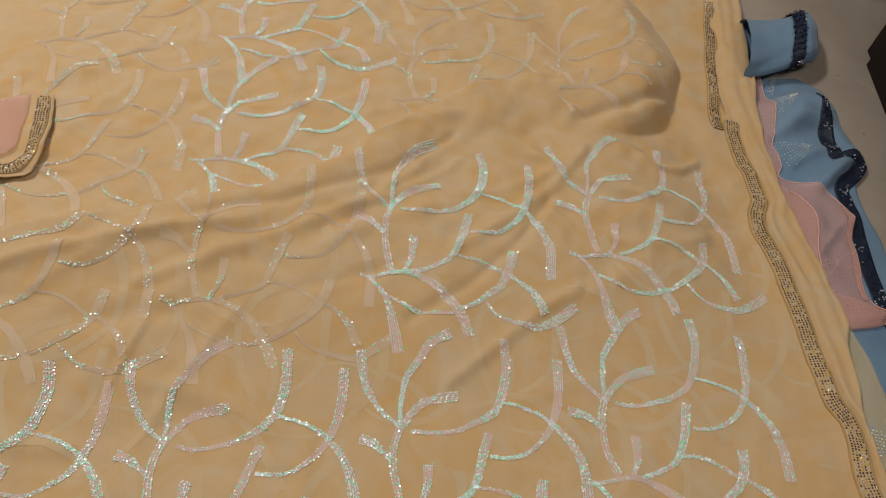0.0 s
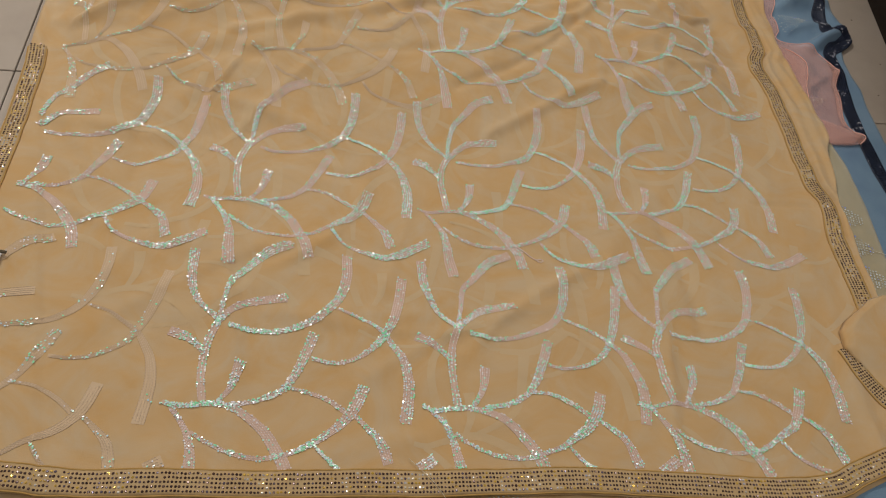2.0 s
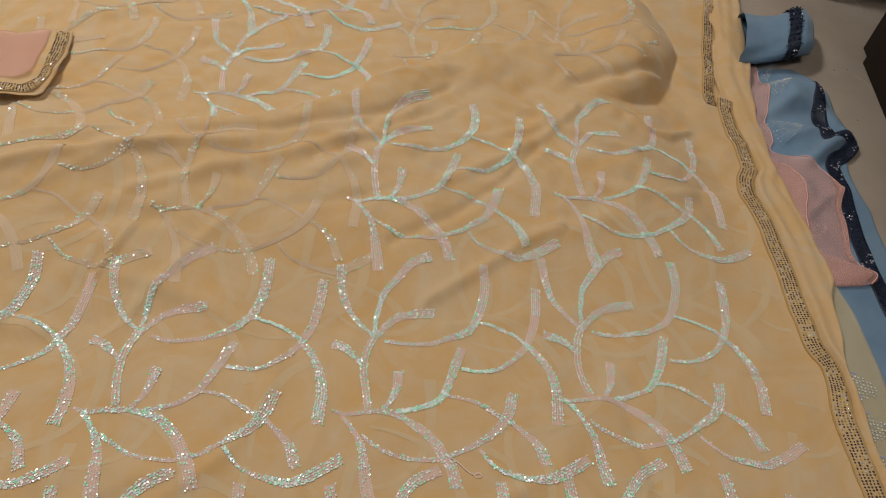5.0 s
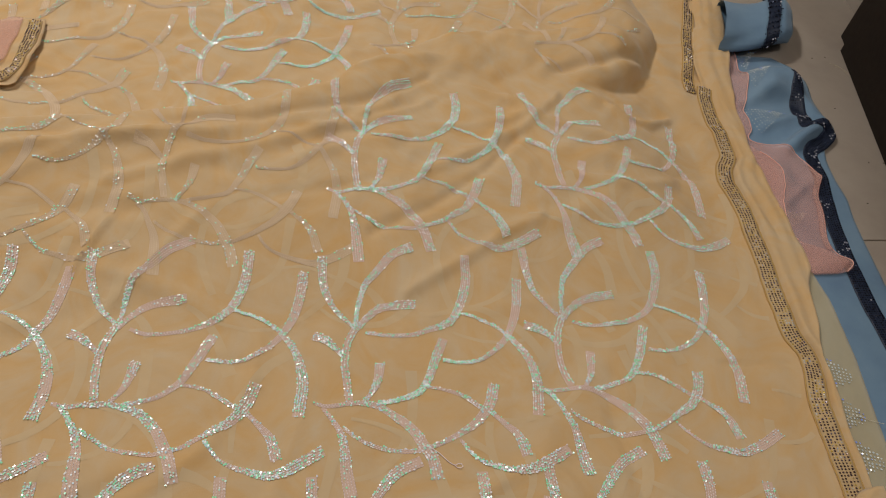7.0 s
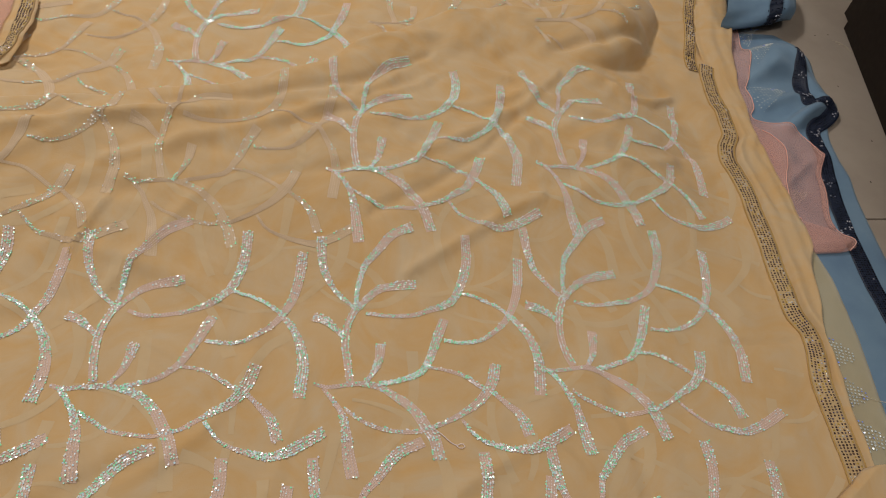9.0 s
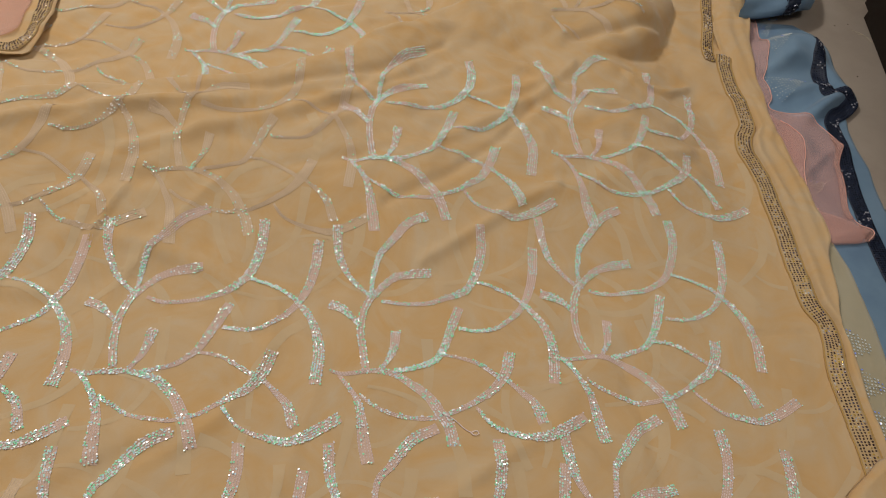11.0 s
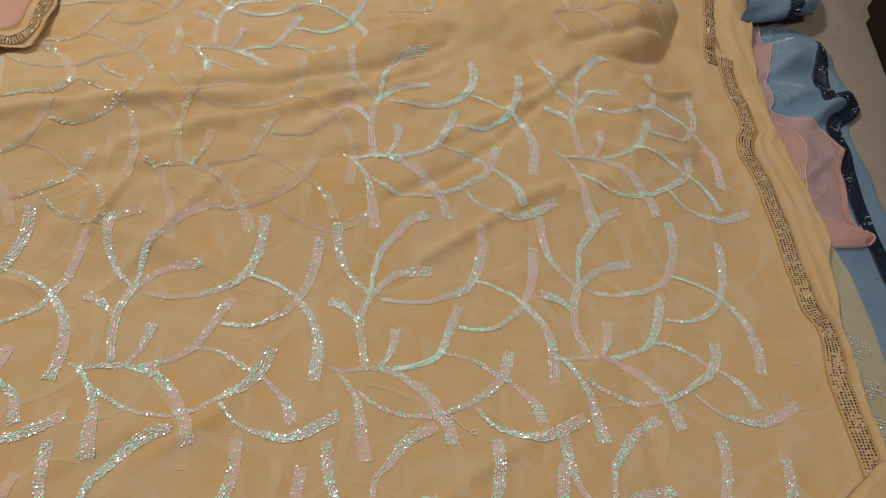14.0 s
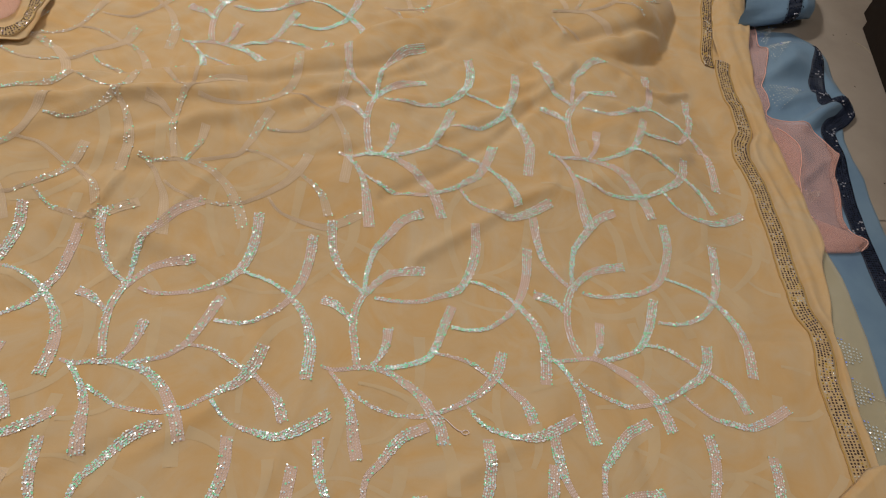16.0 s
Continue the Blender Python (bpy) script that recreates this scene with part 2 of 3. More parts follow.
# ---------------------------------------------------------------- lie of the cloths
def bump(x, y, cx, cy, rx, ry, turn=0.0):
    c, q = math.cos(radians(turn)), math.sin(radians(turn))
    u, v = (x - cx) * c + (y - cy) * q, -(x - cx) * q + (y - cy) * c
    return np.exp(-(np.abs(u) / rx) ** 2.6 - (np.abs(v) / ry) ** 2.6)


def pinch(x, y, xs, ys, width):
    """A thin fold that runs along the line (xs, ys)."""
    d = (y - np.interp(x, xs, ys)) / width
    ends = step(x, xs[0], xs[0] + 0.02) * (1 - step(x, xs[-1] - 0.02, xs[-1]))
    return np.exp(-d * d) * ends


def h_blue(x, y):
    z = 0.005 + 0.0010 * waves(x, y, 5, 0.12)
    z = z + 0.040 * bump(x, y, 0.775, 1.100, 0.075, 0.040, 20)
    z = z + 0.024 * bump(x, y, 0.792, 0.955, 0.066, 0.013, 33)
    z = z + 0.014 * bump(x, y, 0.835, 1.045, 0.016, 0.07, 12)
    z = z + 0.010 * bump(x, y, 0.735, 1.00, 0.05, 0.03, 0)
    z = z + 0.008 * pinch(x, y, [0.67, 0.72, 0.77, 0.83], [1.03, 1.045, 1.07, 1.06], 0.012)
    return z + 0.006 * pinch(x, y, [0.70, 0.74, 0.79, 0.84], [0.965, 0.985, 1.01, 1.00], 0.009)


def h_pink(x, y):
    z = h_blue(x, y) * 0.9 + 0.005 + 0.0022 * np.sin((x * 0.9 + y * 0.45) * 95) * step(y, 0.66, 0.76) * step(x, 0.64, 0.67)
    z = z + 0.010 * bump(x, y, 0.69, 0.83, 0.022, 0.09, -20)
    z = z + 0.006 * pinch(x, y, [0.66, 0.70, 0.74, 0.79], [0.775, 0.80, 0.835, 0.85], 0.010)
    return z + 0.008 * bump(x, y, 0.71, 0.660, 0.05, 0.012, 0)


def wrinkles(x, y, seed=77):
    """Soft, slightly bent creases in a cloth that has been folded; stronger where it is bunched farther up."""
    rnd = np.random.RandomState(seed)
    out = 0.0
    for k in range(64):
        cx, cy = rnd.uniform(-0.64, 0.50), rnd.uniform(0.10, 1.25)
        high = cy > 0.70
        a = math.radians(rnd.normal(12, 22) if high else rnd.uniform(0, 180))
        length, width, amp = rnd.uniform(0.05, 0.16), rnd.uniform(0.008, 0.020), rnd.uniform(0.0014, 0.0036) * (1.9 if high else 1.35)
        bend = rnd.normal(0, 1.2)
        u = (x - cx) * math.cos(a) + (y - cy) * math.sin(a)
        v = -(x - cx) * math.sin(a) + (y - cy) * math.cos(a) - bend * u * u
        out = out + amp * (1 if rnd.rand() < 0.7 else -1) * np.exp(-(v / width) ** 2 - (u / length) ** 4)
    return out


def crest_line(x):
    return np.interp(x, [-0.7, -0.524, -0.404, -0.309, -0.204, -0.138, -0.059, -0.022, 0.066, 0.111, 0.25, 0.6], [0.86, 0.876, 0.892, 0.905, 0.915, 0.949, 0.977, 1.017, 1.069, 1.105, 1.15, 1.15])


def h_yellow(x, y):
    x, y = np.asarray(x, float), np.asarray(y, float)
    z = 0.014 + wrinkles(x, y) + 0.0022 * waves(x, y, 3, 0.17) + 0.0010 * waves(x, y, 9, 0.06)
    # folded layers beneath lift the cloth farther up
    sides = (1 - step(x, 0.36, 0.56)) * step(x, -0.66, -0.50)
    z = z + 0.045 * step(y, 0.55, 0.85) * sides
    d = y - crest_line(x)
    top = interp(x, [-0.7, -0.4, 0.0, 0.2, 0.4, 0.5, 0.56], [0.010, 0.018, 0.022, 0.022, 0.016, 0.01, 0.0])
    z = z + top * step(d, -0.12, -0.01) - 0.026 * step(d, 0.0, 0.022) * sides
    # the looped mound, its rim turned under
    s = np.hypot(x - 0.34, y - 1.26) - 0.228 + 0.004 * np.sin(y * 40)
    r = np.clip((0.010 - s) / 0.075, 0, 1)
    dome = np.sqrt(np.clip(1 - (1 - r) ** 2, 0, 1))
    z = z + 0.046 * dome * step(x, 0.33, 0.50)
    hollow = np.exp(-((s - 0.020) / 0.026) ** 2) * step(x, 0.34, 0.42) * (1 - step(x, 0.52, 0.58))
    z = z - 0.008 * hollow
    z = z - 0.012 * pinch(x, y, [0.26, 0.34, 0.42, 0.52], [1.04, 1.06, 1.075, 1.12], 0.010) * step(x, 0.30, 0.36)
    z = z + 0.0038 * waves(x, y, 21, 0.11) * step(y, 0.66, 0.85) * (1 - 0.6 * step(x, 0.5, 0.56))
    # creases that run out from under the mound and across the slope
    z = z + 0.010 * pinch(x, y, [0.40, 0.44, 0.49, 0.545], [0.985, 0.955, 0.958, 0.985], 0.007)
    z = z + 0.009 * pinch(x, y, [0.22, 0.28, 0.34, 0.41], [0.99, 0.93, 0.90, 0.885], 0.012)
    z = z + 0.007 * pinch(x, y, [0.06, 0.16, 0.24, 0.33], [0.80, 0.85, 0.905, 0.99], 0.012)
    z = z - 0.006 * pinch(x, y, [-0.02, 0.08, 0.17, 0.25], [0.70, 0.745, 0.81, 0.90], 0.010)
    z = z + 0.006 * pinch(x, y, [0.02, 0.10, 0.18, 0.26], [0.60, 0.65, 0.70, 0.735], 0.011)
    z = z + 0.005 * pinch(x, y, [0.26, 0.34, 0.42, 0.50], [0.83, 0.80, 0.795, 0.82], 0.010)
    z = z - 0.003 * pinch(x, y, [0.44, 0.50, 0.57], [0.842, 0.838, 0.838], 0.004)
    z = z - 0.002 * pinch(x, y, [0.44, 0.50, 0.575], [0.490, 0.486, 0.488], 0.004)
    z = z + 0.009 * pinch(x, y, [-0.62, -0.48, -0.34, -0.20], [0.80, 0.835, 0.86, 0.865], 0.010)
    z = z + 0.007 * pinch(x, y, [-0.38, -0.22, -0.06, 0.06], [0.78, 0.83, 0.89, 0.97], 0.012)
    z = z - 0.006 * pinch(x, y, [-0.30, -0.16, 0.0, 0.12], [0.88, 0.90, 0.955, 1.03], 0.008)
    z = z + 0.007 * pinch(x, y, [-0.40, -0.365, -0.34], [0.63, 0.70, 0.745], 0.008)
    z = z + 0.004 * (1 - step(x - interp(y, [0.1, 0.156, 0.314, 0.508, 0.765, 0.9], [-0.51, -0.523, -0.554, -0.594, -0.644, -0.655]), -0.006, 0.004))
    edge = step(x, 0.545, 0.585)
    return z + 0.003 * edge * (1 + 0.8 * np.sin(y * 55) * step(y, 0.76, 0.86))


# ---------------------------------------------------------------- room
floor = base("floor", 0, 0, "beige ceramic tiled floor with thin dark joints", "floor", "structure")
box("grout_bed", -3.0, 3.2, -3.2, 4.0, -0.06, -0.003, GROUT, floor, bevel=0)
room = [("wall_north", -3.1, 3.3, 4.0, 4.12, -0.06, 2.7), ("wall_south", -3.1, 3.3, -3.32, -3.2, -0.06, 2.7), ("wall_west", -3.12, -3.0, -3.2, 4.0, -0.06, 2.7), ("wall_east", 3.2, 3.32, -3.2, 4.0, -0.06, 2.7)]
for name, x0, x1, y0, y1, z0, z1 in room:
    tagged(box(name, x0, x1, y0, y1, z0, z1, WALL, bevel=0), "plain off-white painted wall", "wall", kind="structure")
tagged(box("ceiling", -3.12, 3.32, -3.32, 4.12, 2.7, 2.8, WALL, bevel=0), "plain off-white ceiling", "ceiling", kind="structure")


# ---------------------------------------------------------------- yellow saree
def main_left(y):
    return interp(y, [0.0, 0.25, 0.36, 0.45, 0.6, 0.75, 1.0, 1.7], [-0.74, -0.72, -0.69, -0.662, -0.660, -0.662, -0.66, -0.69])


def main_right(y):
    return interp(y, [0.0, 0.10, 0.13, 0.17, 0.22, 0.25, 0.271, 0.334, 0.371, 0.407, 0.435, 0.469, 0.50, 0.532, 0.58, 0.631, 0.719, 0.766, 0.803, 0.828, 0.861, 0.893, 0.96, 1.043, 1.146, 1.257, 1.7],
                  [0.59, 0.585, 0.555, 0.53, 0.51, 0.545, 0.571, 0.575, 0.578, 0.580, 0.583, 0.593, 0.598, 0.588, 0.591, 0.596, 0.602, 0.606, 0.605, 0.600, 0.609, 0.630, 0.632, 0.638, 0.645, 0.68, 0.80])


def hem_line(x):
    return interp(x, [-0.75, -0.558, -0.482, -0.389, -0.186, 0.07, 0.217, 0.309, 0.387, 0.435, 0.521, 0.60], [0.082, 0.061, 0.051, 0.048, 0.041, 0.036, 0.024, 0.016, 0.018, 0.035, 0.060, 0.085])


def saree_sheet(parent):
    """The large cloth: a grid whose lower side follows the hem."""
    nx, ny = 250, 330
    uu, vv = np.meshgrid(np.linspace(0, 1, nx), np.linspace(0, 1, ny))
    y = 0.06 + vv * 1.60
    x = main_left(y) * (1 - uu) + main_right(y) * uu
    y = y + (hem_line(x) - 0.06) * (1 - step(vv, 0.0, 0.12))
    verts = np.stack([x.ravel(), y.ravel(), h_yellow(x, y).ravel()], 1)
    i = np.arange((ny - 1) * (nx - 1))
    a = i // (nx - 1) * nx + i % (nx - 1)
    ob = link("cloth", verts, np.stack([a, a + 1, a + nx + 1, a + nx], 1), YELLOW, parent)
    m = ob.modifiers.new("thickness", "SOLIDIFY")
    m.thickness, m.offset = 0.0015, -1


saree = base("yellow_saree", 0, 0, "yellow georgette saree with sequin sprigs spread on the floor", "saree")
saree_sheet(saree)

RIGHT = [(0.635, 1.075), (0.624, 1.043), (0.62, 0.989), (0.618, 0.96), (0.616, 0.931), (0.614, 0.893), (0.595, 0.861), (0.586, 0.828), (0.590, 0.803), (0.592, 0.766), (0.588, 0.719), (0.586, 0.674), (0.582, 0.631), (0.577, 0.58),
         (0.574, 0.532), (0.583, 0.5), (0.579, 0.469), (0.569, 0.435), (0.566, 0.407), (0.564, 0.371), (0.561, 0.334), (0.559, 0.298), (0.557, 0.262)]
UP = [(0.72, 1.42), (0.662, 1.257), (0.627, 1.146), (0.606, 1.085), (0.600, 1.055)]
LOW = [(0.489, 0.222), (0.496, 0.190), (0.507, 0.163), (0.524, 0.135), (0.548, 0.112), (0.578, 0.095)]
HEM = [(-0.74, 0.10), (-0.558, 0.077), (-0.482, 0.067), (-0.389, 0.064), (-0.305, 0.06), (-0.186, 0.057), (-0.068, 0.053), (0.07, 0.052), (0.217, 0.04), (0.309, 0.032), (0.387, 0.034), (0.435, 0.051), (0.521, 0.076), (0.575, 0.093)]
LEFT = [(-0.672, 0.40), (-0.650, 0.449), (-0.646, 0.535), (-0.644, 0.63), (-0.647, 0.71), (-0.652, 0.76)]
for line, wide, seed in ((RIGHT, 0.025, 1), (UP, 0.020, 5), (LOW, 0.024, 2), (HEM, 0.027, 3), (LEFT, 0.024, 4)):
    band = ribbon("border_band", line, wide, h_yellow, YELLOW_TRIM, saree, "yellow band set with small brown rhinestones")
    studs("rhinestone_work", line, wide * 0.72, 5, 0.0040, 0.00155, h_yellow, STONE, band, "closely set tiny brown rhinestones with gold glints painted in", seed=seed, lift=0.0020)
    for side in (-1, 1):
        off = [(x, y) for x, y in line]
        pl, pn = smooth_line(off, 0.01)
        cord("piping", [tuple(q) for q in pl + pn * side * wide * 0.54], 0.0011, h_yellow, YELLOW_EDGE, band, lift=0.0012)


# sprig: strokes of (x, y) bends, and the widths at the two ends, in millimetres from its foot
LOWER = [
    [(2, -1), (17, -7), (35, -6), (60, -5), (81, -10), (100, -23), (118, -40), (131, -62), (139, -80), (144, -106), (6, 16)],
    [(13, -8), (23, -20), (33, -39), (39, -62), (42, -93), (44, -121), (6, 17)],
    [(38, -37), (54, -49), (76, -62), (97, -68), (118, -70), (133, -67), (4, 6)],
    [(131, -67), (145, -65), (165, -56), (181, -47), (201, -34), (218, -12), (228, 15), (6, 16)],
    [(216, -22), (236, -42), (247, -57), (254, -85), (6, 14)],
    [(174, -57), (187, -76), (204, -88), (230, -98), (250, -100), (275, -93), (307, -76), (4, 15)],
    [(138, 15), (164, 10), (187, -3), (209, -21), (4, 6)],
    [(64, -3), (76, 13), (82, 30), (86, 51), (6, 14)],
]
UPPER = [
    [(47, -1), (44, 24), (43, 52), (47, 79), (57, 103), (10, 10)],
    [(55, 99), (74, 120), (95, 133), (138, 138), (9, 14)],
    [(58, 108), (63, 136), (71, 166), (86, 183), (112, 211), (142, 225), (6, 15)],
    [(57, 105), (37, 126), (25, 147), (19, 174), (17, 213), (6, 14)],
    [(71, 98), (94, 91), (126, 91), (157, 98), (184, 114), (202, 141), (211, 174), (211, 209), (6, 15)],
    [(43, 61), (33, 74), (20, 85), (2, 94), (7, 14)],
    [(78, -6), (105, -1), (130, 9), (145, 26), (157, 50), (173, 86), (6, 14)],
    [(168, 51), (193, 47), (219, 52), (246, 70), (266, 101), (277, 134), (285, 176), (5, 15)],
    [(198, 121), (222, 111), (246, 96), (258, 84), (270, 66), (279, 44), (284, 12), (276, -34), (4, 16)],
]
RING = np.stack([np.cos(np.arange(6) * math.pi / 3), np.sin(np.arange(6) * math.pi / 3)], 1)


def discs(name, spots, z, radius, tilt, material, parent, label, rnd):
    """Small six-sided sequins at the spots, each tilted a little its own way."""
    n = len(spots)
    r = radius * rnd.uniform(0.8, 1.15, n)
    lean = rnd.normal(0, tilt, (n, 2))
    xy = spots[:, None, :] + r[:, None, None] * RING[None]
    zz = z[:, None] + r[:, None] * (lean @ RING.T)
    verts = np.concatenate([xy, zz[:, :, None]], 2).reshape(-1, 3)
    return tagged(link(name, verts, np.arange(n * 6).reshape(n, 6), material, parent, label, smooth=False), kind="stuff")


def sprig(parent, x0, y0, turn, sx, sy, keep, height, seed, muted=False):
    """One sequin sprig at its foot (x0, y0): bundles of stitched threads on a film of gauze, with sequins sewn along them."""
    rnd = np.random.RandomState(seed)
    spots, zs, ob = [], [], None
    ca, sa = math.cos(radians(turn)), math.sin(radians(turn))
    for stroke in LOWER + UPPER:
        *bends, (w0, w1) = stroke
        b = np.array(bends, float) / 1000 + rnd.normal(0, 0.0008, (len(bends), 2))
        line, nor = smooth_line([(x0 + sx * (ca * p - sa * q), y0 + sy * (sa * p + ca * q)) for p, q in b], 0.0018)
        n = len(line)
        wide = 0.80 * (w0 + (w1 - w0) * step(np.linspace(0, 1, n), 0.1, 0.9)) / 1000
        ok = keep(line[:, 0], line[:, 1])
        strands = 5 if w1 > 10 else 3
        patch = np.clip(rnd.uniform(-0.25, 0.28, 5), 0, 1) if muted else np.clip(rnd.normal(0.34, 0.25, 5), 0.05, 0.80)
        dense = np.interp(np.linspace(0, 1, n), np.linspace(0, 1, 5), patch)
        verts, faces, kinds = [], [], []
        # film of gauze that the threads are sewn on
        film = []
        for e in (-0.54, 0.0, 0.54):
            q = line + nor * (e * wide)[:, None]
            film.append(np.column_stack([q, height(q[:, 0], q[:, 1]) + 0.0004]))
        film = np.concatenate(film)
        i = np.arange(n - 1)[ok[:-1] & ok[1:]]
        if len(i) < 4:
            continue
        for c in range(2):
            faces.append(np.stack([c * n + i, c * n + i + 1, (c + 1) * n + i + 1, (c + 1) * n + i], 1))
        kinds += [1] * (2 * len(i))
        verts.append(film)
        count = len(film)
        for k in range(strands):
            e = k / (strands - 1) - 0.5 + rnd.normal(0, 0.012)
            ends = np.linspace(0, 1, n)
            near, far = rnd.uniform(0, 0.03), 1 - rnd.uniform(0, 0.05)
            q = line + nor * (e * wide + rnd.normal(0, 0.00010, n))[:, None]
            z = height(q[:, 0], q[:, 1])
            # one stitch between every second pair of stations, thick in the middle
            a = np.arange(int(rnd.randint(0, 2)), n - 2, 2)
            a = a[ok[a] & ok[a + 2] & (ends[a] > near) & (ends[a] < far)]
            if len(a):
                p0, p2 = np.column_stack([q[a], z[a] + 0.0006]), np.column_stack([q[a + 2], z[a + 2] + 0.0006])
                p2 = p0 + (p2 - p0) * 0.88
                mid = (p0 + p2) / 2
                side = np.column_stack([nor[a], np.zeros(len(a))]) * 0.00062
                up = np.array([0, 0, 0.0007])
                block = np.stack([p0, mid - side, mid + up, mid + side, p2], 1).reshape(-1, 3)
                b = count + 5 * np.arange(len(a))
                for tri in ((0, 2, 1), (0, 3, 2), (4, 1, 2), (4, 2, 3)):
                    faces.append(np.stack([b + t for t in tri] + [b + tri[2]], 1))
                kinds += [0] * (4 * len(a))
                verts.append(block)
                count += len(block)
            take = ok & (rnd.rand(n) < dense)
            spots.append(q[take] + rnd.normal(0, 0.0004, (take.sum(), 2)))
            zs.append(z[take] + 0.0014)
        quads = np.concatenate(faces)
        quads = [tuple(f[:3]) if f[2] == f[3] else tuple(f) for f in quads.tolist()]
        args = (np.concatenate(verts), quads, MUTED if muted else THREAD)
        if ob is None:
            made = ob = link("sprig", *args, parent, "muted stitched sprig half veiled by the cloth" if muted else "pale pink stitched branching sprig with sequins", smooth=False)
        else:
            made = link("branch", *args, ob, smooth=False)
        made.data.materials.append(MUTED_GAUZE if muted else GAUZE)
        made.data.polygons.foreach_set("material_index", kinds)
    if ob is None:
        return
    discs("sequin_work", np.concatenate(spots), np.concatenate(zs), 0.00118, 0.20, SEQUIN, ob, "iridescent sequins with white and mint glints painted in", rnd)


def on_cloth(x, y):
    return (x > main_left(y) + 0.045) & (x < main_right(y) - 0.035) & (y > hem_line(x) + 0.03) & (y < 1.6)


def in_mound(x, y):
    return (np.hypot(x - 0.34, y - 1.26) < 0.240) & (x > 0.36)


def before_fold(x, y):
    return on_cloth(x, y) & (y < crest_line(x) + 0.004) & ~in_mound(x, y)


def behind_fold(x, y):
    return on_cloth(x, y) & (y > crest_line(x) + 0.022) & ~in_mound(x, y)


NEAR_FEET = [(-0.695, 0.165), (-0.401, 0.158), (-0.107, 0.149), (0.166, 0.148),
             (-0.676, 0.478), (-0.383, 0.468), (-0.091, 0.456), (0.189, 0.465),
             (-0.630, 0.765), (-0.335, 0.758), (-0.069, 0.779), (0.241, 0.785)]
FAR_FEET = [(-0.60, 1.012), (-0.306, 1.005), (0.01, 1.12), (-0.57, 1.30), (-0.27, 1.29), (0.03, 1.42), (0.31, 1.60)]
for i, (fx, fy) in enumerate(NEAR_FEET):
    sprig(saree, fx, fy, 0, 1.0, 1.0, before_fold, h_yellow, 100 + i, muted=fx < (-0.2 if fy > 0.7 else -0.62) and not 0.3 < fy < 0.6)
for i, (fx, fy) in enumerate(FAR_FEET):
    sprig(saree, fx, fy, 0, 1.0, 0.95, behind_fold, h_yellow, 200 + i, muted=fx < -0.4 or fx > -0.1)
sprig(saree, 0.28, 1.12, 0, 1.0, 1.0, lambda x, y: on_cloth(x, y) & (np.hypot(x - 0.34, y - 1.26) < 0.198) & (x > 0.30), h_yellow, 290, muted=True)


# opaque pale ribbons laid on the cloth, imitating embroidery seen through from beneath
def ghost_pattern(parent, feet):
    rnd = np.random.RandomState(61)
    verts, faces, count = [], [], 0
    for x0, y0, turn in feet:
        ca, sa = math.cos(radians(turn)), math.sin(radians(turn))
        for stroke in LOWER + UPPER:
            *bends, (w0, w1) = stroke
            if rnd.rand() < 0.35:
                continue
            line, nor = smooth_line([(x0 + (ca * p - sa * q) / 1000, y0 + (sa * p + ca * q) / 1000) for p, q in bends], 0.004)
            n = len(line)
            wide = (w0 + (w1 - w0) * np.linspace(0, 1, n)) / 1000
            ok = before_fold(line[:, 0], line[:, 1])
            i = np.arange(n - 1)[ok[:-1] & ok[1:]]
            for e in (-0.5, -0.17, 0.17, 0.5):
                q = line + nor * (e * wide)[:, None]
                verts.append(np.column_stack([q, h_yellow(q[:, 0], q[:, 1]) + 0.00025]))
            for c in range(3):
                faces.append(count + np.stack([c * n + i, c * n + i + 1, (c + 1) * n + i + 1, (c + 1) * n + i], 1))
            count += 4 * n
    ob = link("ghost_pattern", np.concatenate(verts), np.concatenate(faces), GHOST, parent, "pale ribbons laid on the cloth to imitate embroidery showing through")
    tagged(ob, kind="stuff")


ghost_pattern(saree, [(-0.52, 0.30, 14), (-0.22, 0.28, 9), (0.09, 0.31, 12), (0.33, 0.30, 8), (-0.55, 0.58, 12), (-0.26, 0.60, 15), (0.05, 0.58, 10), (0.33, 0.60, 13), (-0.12, 0.10, 12), (0.20, 0.12, 9)])


# layers of the same cloth folded beneath its border
def pleats(x, y):
    u = x - main_right(y)
    z = 0.011 + 0.0012 * waves(x, y, 33, 0.1) + 0.009 * step(u, 0.0, 0.012) + 0.0011 * np.sin(u * 260 + 2.5 * np.sin(y * 7)) + 0.0016 * waves(x * 3, y * 0.5, 41, 0.10)
    return z + 0.008 * step(y, 1.0, 1.15)


def layer_right(y):
    return interp(y, [0.05, 0.298, 0.326, 0.402, 0.451, 0.495, 0.522, 0.60, 0.647, 0.685, 0.755, 0.83, 0.884, 0.947, 1.015, 1.079, 1.166, 1.259, 1.7],
                  [0.56, 0.585, 0.586, 0.596, 0.600, 0.608, 0.614, 0.635, 0.654, 0.662, 0.660, 0.660, 0.662, 0.667, 0.678, 0.689, 0.715, 0.741, 0.86]) + 0.002 * np.sin(y * 60)


sheet("folded_layer", lambda y: main_right(y) - 0.008, layer_right, 0.27, 1.66, pleats, YELLOW, saree, "loose folded selvedge of the same cloth", grain=0.004)
